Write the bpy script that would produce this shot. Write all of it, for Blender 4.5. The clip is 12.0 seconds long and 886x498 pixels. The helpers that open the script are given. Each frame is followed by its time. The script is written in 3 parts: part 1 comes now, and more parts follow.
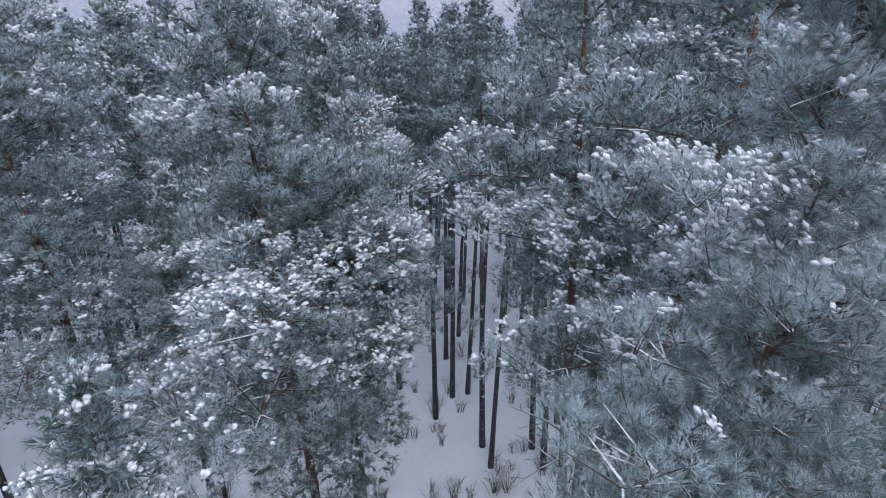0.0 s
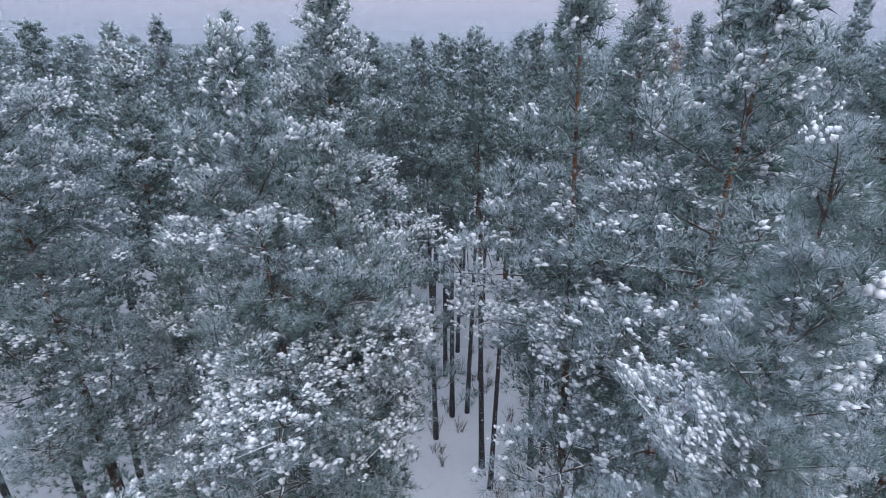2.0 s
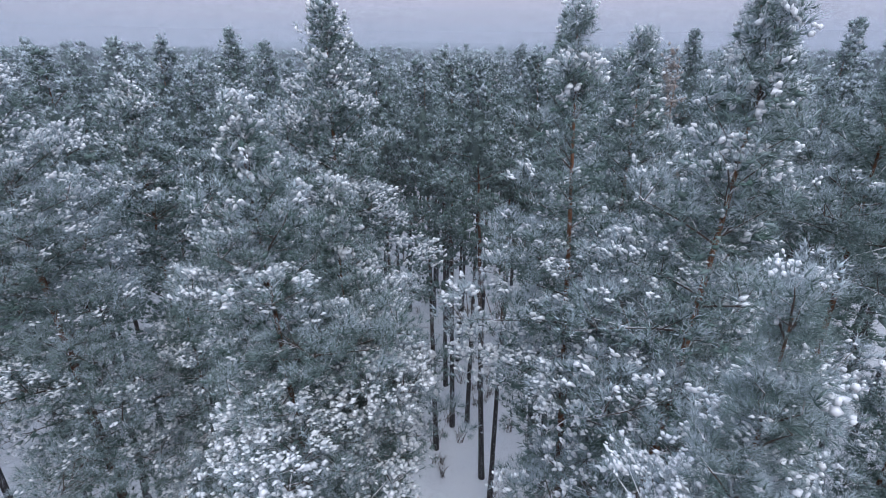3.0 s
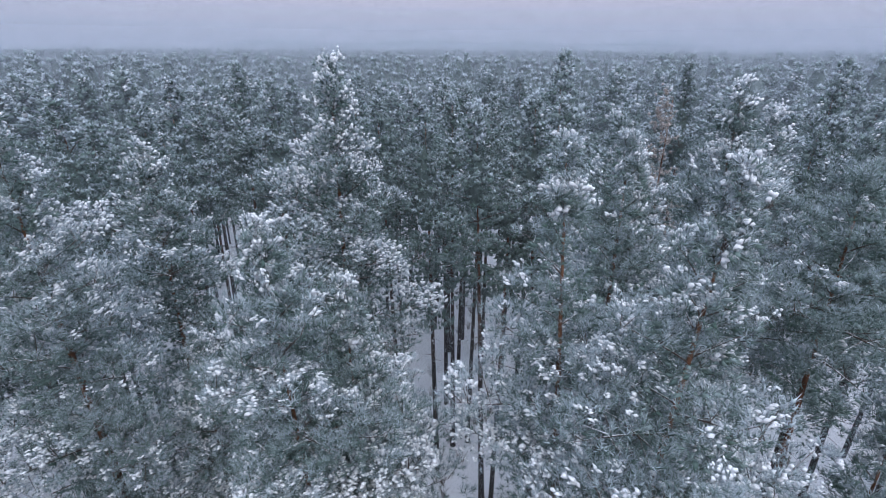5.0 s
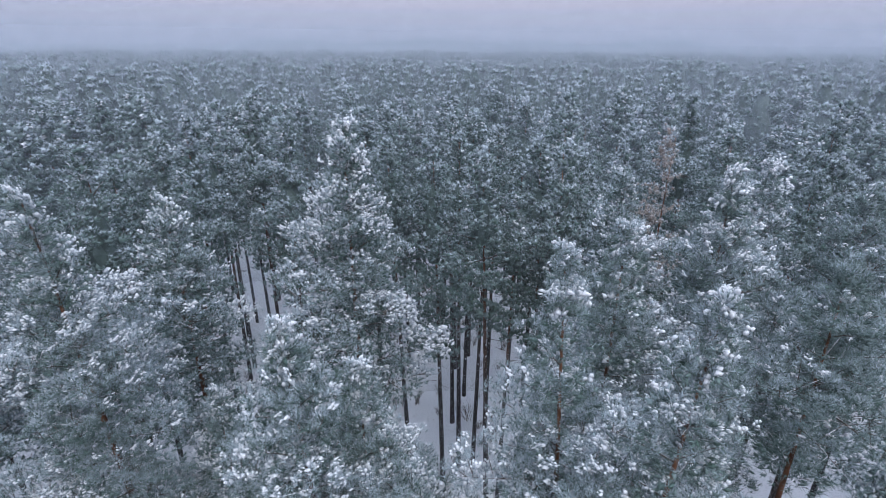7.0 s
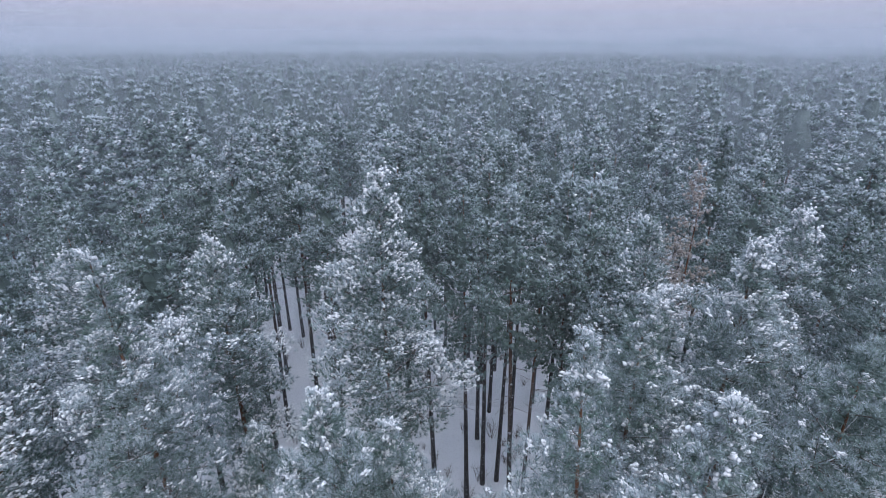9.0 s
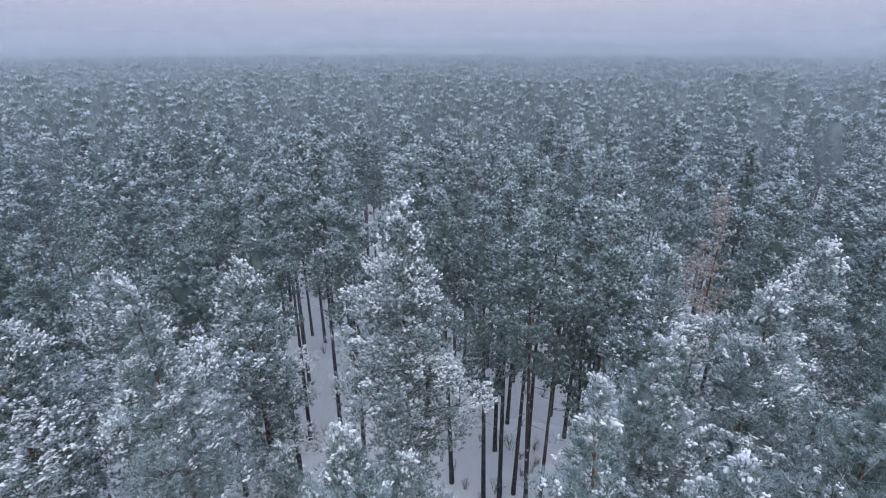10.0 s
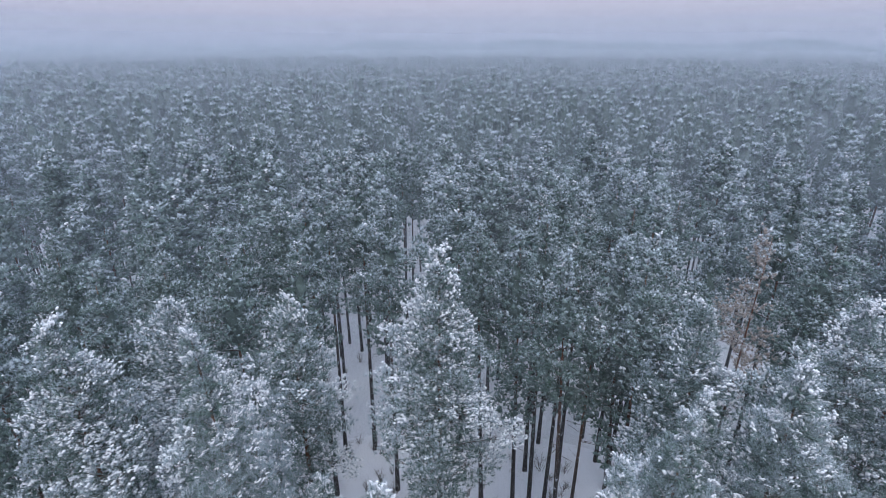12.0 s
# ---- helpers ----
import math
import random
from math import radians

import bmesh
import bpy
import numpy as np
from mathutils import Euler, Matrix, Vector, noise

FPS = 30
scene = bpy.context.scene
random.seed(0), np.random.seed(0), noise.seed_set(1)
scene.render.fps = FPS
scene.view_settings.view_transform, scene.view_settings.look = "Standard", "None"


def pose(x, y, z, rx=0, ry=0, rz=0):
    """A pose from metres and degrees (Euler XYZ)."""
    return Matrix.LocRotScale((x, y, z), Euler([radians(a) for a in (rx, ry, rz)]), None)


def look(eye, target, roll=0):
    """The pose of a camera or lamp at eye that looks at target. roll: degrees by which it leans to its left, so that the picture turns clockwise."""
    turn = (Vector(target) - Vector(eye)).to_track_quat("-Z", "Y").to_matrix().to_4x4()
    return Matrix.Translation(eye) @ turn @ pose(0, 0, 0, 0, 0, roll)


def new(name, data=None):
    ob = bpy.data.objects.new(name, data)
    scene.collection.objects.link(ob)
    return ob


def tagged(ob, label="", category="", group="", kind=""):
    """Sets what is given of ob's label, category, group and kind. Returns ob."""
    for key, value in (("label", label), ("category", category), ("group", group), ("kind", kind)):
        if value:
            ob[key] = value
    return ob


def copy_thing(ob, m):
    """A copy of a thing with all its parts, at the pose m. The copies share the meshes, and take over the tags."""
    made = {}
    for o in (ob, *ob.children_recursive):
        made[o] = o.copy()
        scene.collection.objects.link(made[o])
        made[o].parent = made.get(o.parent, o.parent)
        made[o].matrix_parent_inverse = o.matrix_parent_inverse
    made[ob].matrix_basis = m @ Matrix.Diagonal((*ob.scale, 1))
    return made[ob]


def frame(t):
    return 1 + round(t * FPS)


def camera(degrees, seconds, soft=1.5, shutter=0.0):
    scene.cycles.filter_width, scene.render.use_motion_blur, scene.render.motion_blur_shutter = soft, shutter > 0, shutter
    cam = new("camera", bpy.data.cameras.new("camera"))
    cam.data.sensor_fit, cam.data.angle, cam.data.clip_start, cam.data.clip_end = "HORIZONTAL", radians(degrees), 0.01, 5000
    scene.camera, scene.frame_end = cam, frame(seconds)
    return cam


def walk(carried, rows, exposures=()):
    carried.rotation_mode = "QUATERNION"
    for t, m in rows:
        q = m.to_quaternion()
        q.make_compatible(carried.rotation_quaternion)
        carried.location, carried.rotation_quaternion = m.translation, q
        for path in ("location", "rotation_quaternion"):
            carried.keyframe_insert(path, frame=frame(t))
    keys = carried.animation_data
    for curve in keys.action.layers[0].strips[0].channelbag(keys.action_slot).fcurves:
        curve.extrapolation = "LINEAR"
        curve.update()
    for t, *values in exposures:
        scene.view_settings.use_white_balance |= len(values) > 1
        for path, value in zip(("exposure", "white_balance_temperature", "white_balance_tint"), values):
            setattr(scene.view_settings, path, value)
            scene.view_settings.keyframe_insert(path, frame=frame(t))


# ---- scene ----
cam = camera(82.6, 12.0, soft=0.7)
PATH = [
    (0, (-0.036, -0.356, 17.79), (-0.035, 1.51, 17.069), 0.7),
    (0.5, (-0.04, -0.305, 18.162), (-0.038, 1.558, 17.435), 0.8),
    (1, (-0.071, -0.285, 18.541), (-0.063, 1.577, 17.812), 0.6),
    (1.5, (-0.08, -0.255, 18.943), (-0.072, 1.606, 18.211), 0.5),
    (2, (-0.095, -0.262, 19.306), (-0.086, 1.598, 18.572), 0.4),
    (2.5, (-0.099, -0.271, 19.709), (-0.091, 1.589, 18.973), 0.4),
    (3, (-0.109, -0.288, 20.102), (-0.1, 1.571, 19.365), 0.4),
    (5, (-0.139, -0.343, 21.801), (-0.131, 1.512, 21.054), 0.3),
    (5.5, (-0.136, -0.323, 22.235), (-0.133, 1.533, 21.489), 0.2),
    (6, (-0.148, -0.322, 22.616), (-0.149, 1.533, 21.868), 0.3),
    (6.5, (-0.158, -0.319, 23.063), (-0.167, 1.535, 22.313), 0.3),
    (7, (-0.17, -0.333, 23.468), (-0.188, 1.52, 22.716), 0.3),
    (9, (-0.168, -0.36, 24.947), (-0.3, 1.486, 24.19), 0.1),
    (9.5, (-0.161, -0.383, 25.393), (-0.339, 1.459, 24.636), 0.1),
    (10, (-0.148, -0.389, 25.779), (-0.364, 1.452, 25.026), 0.0),
    (10.5, (-0.148, -0.405, 26.25), (-0.398, 1.43, 25.496), 0.0),
    (11, (-0.117, -0.399, 26.616), (-0.398, 1.433, 25.863), -0.1),
    (11.5, (-0.115, -0.416, 26.986), (-0.44, 1.408, 26.234), -0.0),
    (12, (-0.138, -0.423, 27.358), (-0.498, 1.393, 26.601), 0.0),
]
walk(cam, [(t, look(eye, target, roll)) for t, eye, target, roll in PATH])

# ---- world and light: a low snow cloud, no visible sun ----
world = bpy.data.worlds.new("overcast")
scene.world = world
world.use_nodes = True
wn, wl = world.node_tree.nodes, world.node_tree.links
wn.clear()
sky = wn.new("ShaderNodeTexSky")
sky.sky_type, sky.sun_disc = "NISHITA", False
sky.sun_elevation, sky.sun_rotation = radians(38), radians(200)
sky_bg = wn.new("ShaderNodeBackground")
sky_bg.inputs["Strength"].default_value = 0.05
wl.new(sky.outputs["Color"], sky_bg.inputs["Color"])
coord = wn.new("ShaderNodeTexCoord")
sep = wn.new("ShaderNodeSeparateXYZ")
wl.new(coord.outputs["Generated"], sep.inputs[0])
ramp = wn.new("ShaderNodeValToRGB")
ramp.color_ramp.elements[0].position, ramp.color_ramp.elements[0].color = 0.0, (0.44, 0.48, 0.65, 1)
ramp.color_ramp.elements[1].position, ramp.color_ramp.elements[1].color = 0.12, (0.66, 0.635, 0.81, 1)
high = ramp.color_ramp.elements.new(0.75)
high.color = (1.20, 1.38, 1.79, 1)
wl.new(sep.outputs["Z"], ramp.inputs["Fac"])
cloud_bg = wn.new("ShaderNodeBackground")
cloud_bg.inputs["Strength"].default_value = 1.0
wl.new(ramp.outputs["Color"], cloud_bg.inputs["Color"])
cover = wn.new("ShaderNodeMixShader")
cover.inputs[0].default_value = 0.92
wl.new(sky_bg.outputs[0], cover.inputs[1])
wl.new(cloud_bg.outputs[0], cover.inputs[2])
wout = wn.new("ShaderNodeOutputWorld")
wl.new(cover.outputs[0], wout.inputs["Surface"])

sun = new("sun", bpy.data.lights.new("sun", "SUN"))
sun.data.energy, sun.data.angle, sun.data.color = 1.1, radians(40), (1.0, 0.97, 0.94)
sun.matrix_basis = look((0, 0, 60), (-6, 30, 20))


# ---- materials ----
class Nodes:
    """A node material with a few short hands."""

    def __init__(self, name):
        self.mat = bpy.data.materials.new(name)
        self.mat.use_nodes = True
        self.tree = self.mat.node_tree
        self.bsdf = self.tree.nodes["Principled BSDF"]

    def add(self, kind, **values):
        node = self.tree.nodes.new(kind)
        for key, value in values.items():
            node.inputs[key.replace("_", " ")].default_value = value
        return node

    def link(self, a, b):
        self.tree.links.new(a, b)

    def noise(self, scale, detail=3.0, stretch=None, space="Object"):
        tex = self.add("ShaderNodeTexNoise", Scale=scale, Detail=detail)
        where = self.add("ShaderNodeTexCoord").outputs[space]
        if stretch:
            m = self.add("ShaderNodeMapping", Scale=stretch)
            self.link(where, m.inputs["Vector"])
            where = m.outputs["Vector"]
        self.link(where, tex.inputs["Vector"])
        return tex.outputs["Fac"]

    def steps(self, fac, *stops):
        r = self.add("ShaderNodeValToRGB")
        while len(r.color_ramp.elements) < len(stops):
            r.color_ramp.elements.new(0.5)
        for el, (at, col) in zip(r.color_ramp.elements, stops):
            el.position = at
            el.color = (*col, 1) if len(col) == 3 else col
        self.link(fac, r.inputs["Fac"])
        return r.outputs["Color"]

    def mix(self, fac, a, b, blend="MIX"):
        m = self.add("ShaderNodeMix")
        m.data_type, m.blend_type = "RGBA", blend
        for value, slot in ((fac, 0), (a, 6), (b, 7)):
            if isinstance(value, (int, float)):
                m.inputs[slot].default_value = value
            elif isinstance(value, tuple):
                m.inputs[slot].default_value = (*value, 1)
            else:
                self.link(value, m.inputs[slot])
        return m.outputs[2]

    def maths(self, op, a, b=0.0, clamp=False):
        m = self.add("ShaderNodeMath")
        m.operation, m.use_clamp = op, clamp
        for value, slot in ((a, 0), (b, 1)):
            if isinstance(value, (int, float)):
                m.inputs[slot].default_value = value
            else:
                self.link(value, m.inputs[slot])
        return m.outputs[0]

    def bump(self, height, strength, distance):
        b = self.add("ShaderNodeBump", Strength=strength, Distance=distance)
        self.link(height, b.inputs["Height"])
        self.link(b.outputs["Normal"], self.bsdf.inputs["Normal"])

    def done(self, colour, rough):
        self.link(colour, self.bsdf.inputs["Base Color"])
        self.bsdf.inputs["Roughness"].default_value = rough
        self.bsdf.inputs["Specular IOR Level"].default_value = 0.25
        return self.mat


def needle_material(name, dark, light, rime):
    n = Nodes(name)
    rand = n.add("ShaderNodeObjectInfo").outputs["Random"]
    isle = n.add("ShaderNodeNewGeometry").outputs["Random Per Island"]
    tone = n.maths("ADD", n.maths("MULTIPLY", rand, 0.6), n.maths("MULTIPLY", isle, 0.4))
    green = n.mix(tone, dark, light)
    frost = n.maths("MULTIPLY", n.steps(n.noise(2.3, 4.0, space="Object"), (0.36, (0, 0, 0)), (0.68, (1, 1, 1))), rime)
    frost = n.maths("ADD", frost, n.maths("MULTIPLY", n.maths("GREATER_THAN", isle, 0.72), rime * 0.8), clamp=True)
    return n.done(n.mix(frost, green, (0.50, 0.60, 0.63)), 0.65)


def snow_material(name, bump=0.35):
    n = Nodes(name)
    tone = n.noise(1.1, 4.0)
    col = n.steps(tone, (0.3, (0.80, 0.82, 0.85)), (0.7, (0.90, 0.91, 0.93)))
    n.bump(n.noise(26.0, 5.0), bump, 0.02)
    return n.done(col, 0.7)


def bark_material(name):
    n = Nodes(name)
    where = n.add("ShaderNodeTexCoord").outputs["Object"]
    axis = n.add("ShaderNodeSeparateXYZ")
    n.link(where, axis.inputs[0])
    patch = n.noise(1.3, 3.0, (1, 1, 0.35))
    plates = n.noise(9.0, 5.0, (1, 1, 0.3))
    height = n.maths("ADD", n.maths("MULTIPLY", axis.outputs["Z"], 0.044), n.maths("MULTIPLY", patch, 0.22))
    base = n.steps(height, (0.42, (0.045, 0.040, 0.040)), (0.58, (0.085, 0.060, 0.048)), (0.74, (0.19, 0.086, 0.050)), (0.98, (0.25, 0.125, 0.072)))
    col = n.mix(n.steps(plates, (0.38, (1, 1, 1)), (0.56, (0, 0, 0))), base, (0.50, 0.49, 0.49), "MULTIPLY")
    dust = n.steps(n.noise(5.0, 6.0), (0.63, (0, 0, 0)), (0.69, (1, 1, 1)))
    col = n.mix(n.maths("MULTIPLY", dust, 0.7), col, (0.78, 0.80, 0.84))
    n.bump(plates, 0.8, 0.03)
    return n.done(col, 0.85)


def plain_bark(name, a, b):
    n = Nodes(name)
    axis = n.add("ShaderNodeSeparateXYZ")
    n.link(n.add("ShaderNodeNewGeometry").outputs["Normal"], axis.inputs[0])
    lying = n.maths("MULTIPLY", n.steps(axis.outputs["Z"], (0.35, (0, 0, 0)), (0.75, (1, 1, 1))), n.steps(n.noise(4.5, 4.0), (0.42, (0, 0, 0)), (0.54, (1, 1, 1))))
    return n.done(n.mix(lying, n.mix(n.noise(7.0, 4.0), a, b), (0.80, 0.82, 0.85)), 0.85)


NEEDLES = needle_material("pine_needles", (0.070, 0.124, 0.106), (0.115, 0.180, 0.146), 0.30)
DRY = needle_material("withered_needles", (0.29, 0.24, 0.21), (0.42, 0.36, 0.32), 0.12)


# NEEDLES made darker: shade in the colour of inner, side and lower faces
SHADED = needle_material("inner_needles", (0.056, 0.098, 0.084), (0.092, 0.142, 0.120), 0.25)
HEART = needle_material("crown_heart", (0.060, 0.092, 0.084), (0.100, 0.142, 0.124), 0.10)
RIME = needle_material("powdered_needles", (0.30, 0.355, 0.39), (0.50, 0.56, 0.60), 0.3)
SNOW = snow_material("snow_on_boughs")
BARK = bark_material("pine_bark")
TWIG = plain_bark("bough_bark", (0.060, 0.050, 0.045), (0.135, 0.10, 0.080))
SHRUB = plain_bark("shrub_twigs", (0.10, 0.085, 0.075), (0.19, 0.165, 0.15))


def ground_material():
    n = Nodes("snow_ground")
    wide = n.noise(0.22, 4.0)
    litter = n.steps(n.noise(3.2, 7.0), (0.60, (0, 0, 0)), (0.74, (1, 1, 1)))
    where = n.maths("MULTIPLY", litter, n.steps(n.noise(0.35, 2.0), (0.42, (0, 0, 0)), (0.62, (1, 1, 1))))
    col = n.steps(wide, (0.3, (0.78, 0.80, 0.85)), (0.7, (0.88, 0.89, 0.92)))
    col = n.mix(n.maths("MULTIPLY", where, 0.45), col, (0.30, 0.27, 0.25))
    n.bump(n.noise(1.8, 6.0), 0.5, 0.15)
    return n.done(col, 0.75)


GROUND = ground_material()


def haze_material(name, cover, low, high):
    """Snowy haze put into see-through sheets: thin, lit by the cloud, thinning out upwards."""
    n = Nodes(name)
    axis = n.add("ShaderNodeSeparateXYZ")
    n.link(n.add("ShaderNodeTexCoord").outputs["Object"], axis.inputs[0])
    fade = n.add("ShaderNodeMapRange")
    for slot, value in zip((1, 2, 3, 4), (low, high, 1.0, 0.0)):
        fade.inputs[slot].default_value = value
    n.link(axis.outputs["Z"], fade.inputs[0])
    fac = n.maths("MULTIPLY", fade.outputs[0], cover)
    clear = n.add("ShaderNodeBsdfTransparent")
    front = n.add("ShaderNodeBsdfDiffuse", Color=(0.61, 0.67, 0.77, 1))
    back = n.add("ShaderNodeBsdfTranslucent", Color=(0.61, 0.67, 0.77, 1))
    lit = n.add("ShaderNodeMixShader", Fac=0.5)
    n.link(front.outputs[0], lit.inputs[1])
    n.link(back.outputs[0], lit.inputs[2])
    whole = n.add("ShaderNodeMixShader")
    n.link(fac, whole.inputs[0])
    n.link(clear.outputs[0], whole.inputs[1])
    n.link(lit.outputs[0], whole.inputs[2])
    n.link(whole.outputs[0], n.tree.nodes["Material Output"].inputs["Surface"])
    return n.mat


# ---- mesh building ----
class Soup:
    """Verts and faces gathered for one mesh."""

    def __init__(self):
        self.v, self.f = [], []

    def tube(self, pts, radii, sides):
        rings = []
        for i, p in enumerate(pts):
            d = (pts[min(i + 1, len(pts) - 1)] - pts[max(i - 1, 0)]).normalized()
            u = d.orthogonal().normalized() if abs(d.z) < 0.9 else Vector((1, 0, 0)).cross(d).normalized()
            w = d.cross(u)
            k = len(self.v)
            for j in range(sides):
                a = 2 * math.pi * j / sides
                self.v.append(p + (u * math.cos(a) + w * math.sin(a)) * radii[i])
            rings.append(k)
        for a, b in zip(rings, rings[1:]):
            for j in range(sides):
                j2 = (j + 1) % sides
                self.f.append((a + j, a + j2, b + j2, b + j))
        self.f.append(tuple(rings[-1] + j for j in range(sides)))

    def pad(self, p, d, length, width, height, rnd, under=True):
        """A rounded lump of snow lying along a shoot."""
        side = d.cross(Vector((0, 0, 1)))
        side = side.normalized() if side.length > 0.2 else Vector((rnd.uniform(-1, 1), rnd.uniform(-1, 1), 0)).normalized()
        up = (Vector((0, 0, 1)) + d * 0.2).normalized()
        k, n = len(self.v), 5
        mid, turn = p + d * (0.5 * length), rnd.uniform(0, 6)
        wide = [rnd.uniform(0.78, 1.2) for i in range(n)]
        for high, share in ((-0.12, 0.86), (0.52, 0.84)):
            for i in range(n):
                a = turn + 6.283 * (i + 0.5 * (high > 0)) / n
                self.v.append(mid + (d * (math.cos(a) * 0.62 * length) + side * (math.sin(a) * width)) * (share * wide[i]) + up * (height * (high + rnd.uniform(-0.12, 0.12))))
        self.v.append(mid + up * (height * rnd.uniform(0.85, 1.15)) + d * (rnd.uniform(-0.15, 0.15) * length))
        for i in range(n):
            i2 = (i + 1) % n
            self.f += [(k + i, k + i2, k + n + i), (k + i2, k + n + i2, k + n + i), (k + n + i, k + n + i2, k + 2 * n)]
        if under:
            self.f.append(tuple(k + n - 1 - i for i in range(n)))

    def mesh(self, name, mat, smooth=False):
        me = bpy.data.meshes.new(name)
        me.from_pydata([tuple(q) for q in self.v], [], self.f)
        me.materials.append(mat)
        if smooth:
            me.shade_smooth()
        return me


# ---- tufts of needles, gathered by the thousand ----
def tuft_shape(rs, sides, blades, width, core=0.24):
    """One tuft a unit long, standing on z: a thin dark middle and needles bursting from it like a brush."""
    v, f, needle = [], [], []
    if sides:
        v.append((0, 0, -0.15))
        for j in range(sides):
            a = 6.283 * j / sides + rs.uniform(-0.3, 0.3)
            q = core * rs.uniform(0.75, 1.25)
            v.append((math.cos(a) * q, math.sin(a) * q, 0.22 + rs.uniform(-0.10, 0.10)))
        v.append((rs.uniform(-0.1, 0.1), rs.uniform(-0.1, 0.1), 0.72))
        for j in range(sides):
            j2 = (j + 1) % sides
            f += [(0, 1 + j2, 1 + j), (1 + j, 1 + j2, sides + 1)]
        needle = [False] * len(f)
    a = rs.uniform(0, 6)
    for i in range(blades):
        a += 2.39996 + rs.uniform(-0.3, 0.3)
        h = -0.15 + 0.75 * (i + 0.5) / blades
        lift = rs.uniform(0.0, 0.9) + 1.3 * (i / blades) ** 2
        d = np.array((math.cos(a), math.sin(a), lift)) / math.hypot(1, lift)
        root = np.array((math.cos(a) * 0.05, math.sin(a) * 0.05, h))
        tip = root + d * rs.uniform(0.50, 0.80)
        side = np.cross(d, rs.uniform(-1, 1, 3))
        side *= width * rs.uniform(0.7, 1.3) / np.linalg.norm(side)
        k = len(v)
        v += [tuple(root + d * 0.12 - side), tuple(root + d * 0.12 + side), tuple(tip)]
        f.append((k, k + 1, k + 2))
        needle.append(True)
    return np.array(v, np.float32), np.array(f, np.int32), np.array(needle)


def heap_shape(rs, sides=5):
    """A rounded heap of snow, wider than high."""
    v, f = [(0, 0, -0.12)], []
    for j in range(sides):
        a, q = 6.283 * j / sides + rs.uniform(-0.3, 0.3), 0.52 * rs.uniform(0.7, 1.3)
        v.append((math.cos(a) * q, math.sin(a) * q, 0.08 + rs.uniform(-0.08, 0.08)))
    v.append((rs.uniform(-0.15, 0.15), rs.uniform(-0.15, 0.15), 0.36))
    for j in range(sides):
        j2 = (j + 1) % sides
        f += [(0, 1 + j2, 1 + j), (1 + j, 1 + j2, sides + 1)]
    return np.array(v, np.float32), np.array(f, np.int32), np.zeros(len(f), bool)


def tuft_kinds(seed, sides, blades, width, core=0.24):
    rs = np.random.RandomState(seed)
    return [tuft_shape(rs, sides, blades, width, core) for i in range(7)]


def grow(kinds, rows, seed):
    """Sets a tuft on each row (place, way, size, frost); gives verts, faces, materials and roundness."""
    rs = np.random.RandomState(seed)
    rows = np.asarray(rows, np.float32).reshape(-1, 8)
    which = rs.randint(len(kinds), size=len(rows))
    vs, fs, ms, ss, k = [], [], [], [], 0
    for i, (v, f, needle) in enumerate(kinds):
        mine = rows[which == i]
        n = len(mine)
        if n == 0:
            continue
        c, z, r, frost = mine[:, 0:3], mine[:, 3:6], mine[:, 6], mine[:, 7]
        z = z / np.linalg.norm(z, axis=1, keepdims=True)
        x = np.cross(z, rs.uniform(-1, 1, (n, 3)))
        x /= np.linalg.norm(x, axis=1, keepdims=True)
        y = np.cross(z, x)
        p = c[:, None] + r[:, None, None] * (v[None, :, 0:1] * x[:, None] + v[None, :, 1:2] * y[:, None] + v[None, :, 2:3] * z[:, None])
        a, b, d = p[:, f[:, 0]], p[:, f[:, 1]], p[:, f[:, 2]]
        normal = np.cross(b - a, d - a)
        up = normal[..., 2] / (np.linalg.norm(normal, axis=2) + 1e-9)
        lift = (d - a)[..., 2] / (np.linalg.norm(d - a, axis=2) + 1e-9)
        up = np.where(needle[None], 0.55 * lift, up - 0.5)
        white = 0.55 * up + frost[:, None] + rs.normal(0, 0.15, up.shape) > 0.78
        # sides, undersides and drooping needles take the darker copy: shade as colour
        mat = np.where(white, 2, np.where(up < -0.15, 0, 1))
        mat = np.where((frost < -0.5)[:, None], 0, mat)
        vs.append(p.reshape(-1, 3))
        fs.append((f[None] + k + (np.arange(n) * len(v))[:, None, None]).reshape(-1, 3))
        ms.append(mat.ravel())
        ss.append(np.tile(~needle, n))
        k += n * len(v)
    return np.concatenate(vs), np.concatenate(fs), np.concatenate(ms), np.concatenate(ss)


def solid(name, v, f, m, smooth, mats):
    """A mesh of triangles from arrays."""
    me = bpy.data.meshes.new(name)
    me.vertices.add(len(v))
    me.vertices.foreach_set("co", np.ascontiguousarray(v, np.float32).ravel())
    me.loops.add(f.size)
    me.loops.foreach_set("vertex_index", np.ascontiguousarray(f, np.int32).ravel())
    me.polygons.add(len(f))
    me.polygons.foreach_set("loop_start", np.arange(0, f.size, 3, dtype=np.int32))
    me.polygons.foreach_set("material_index", np.ascontiguousarray(m, np.int32))
    me.polygons.foreach_set("use_smooth", np.ascontiguousarray(smooth, bool))
    for mat in mats:
        me.materials.append(mat)
    me.update(calc_edges=True)
    return me


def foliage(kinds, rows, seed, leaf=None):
    return solid("needles", *grow(kinds, rows, seed), (leaf or SHADED, leaf or NEEDLES, RIME))


heap_rs = np.random.RandomState(3)
HEAPS = [heap_shape(heap_rs) for i in range(7)]


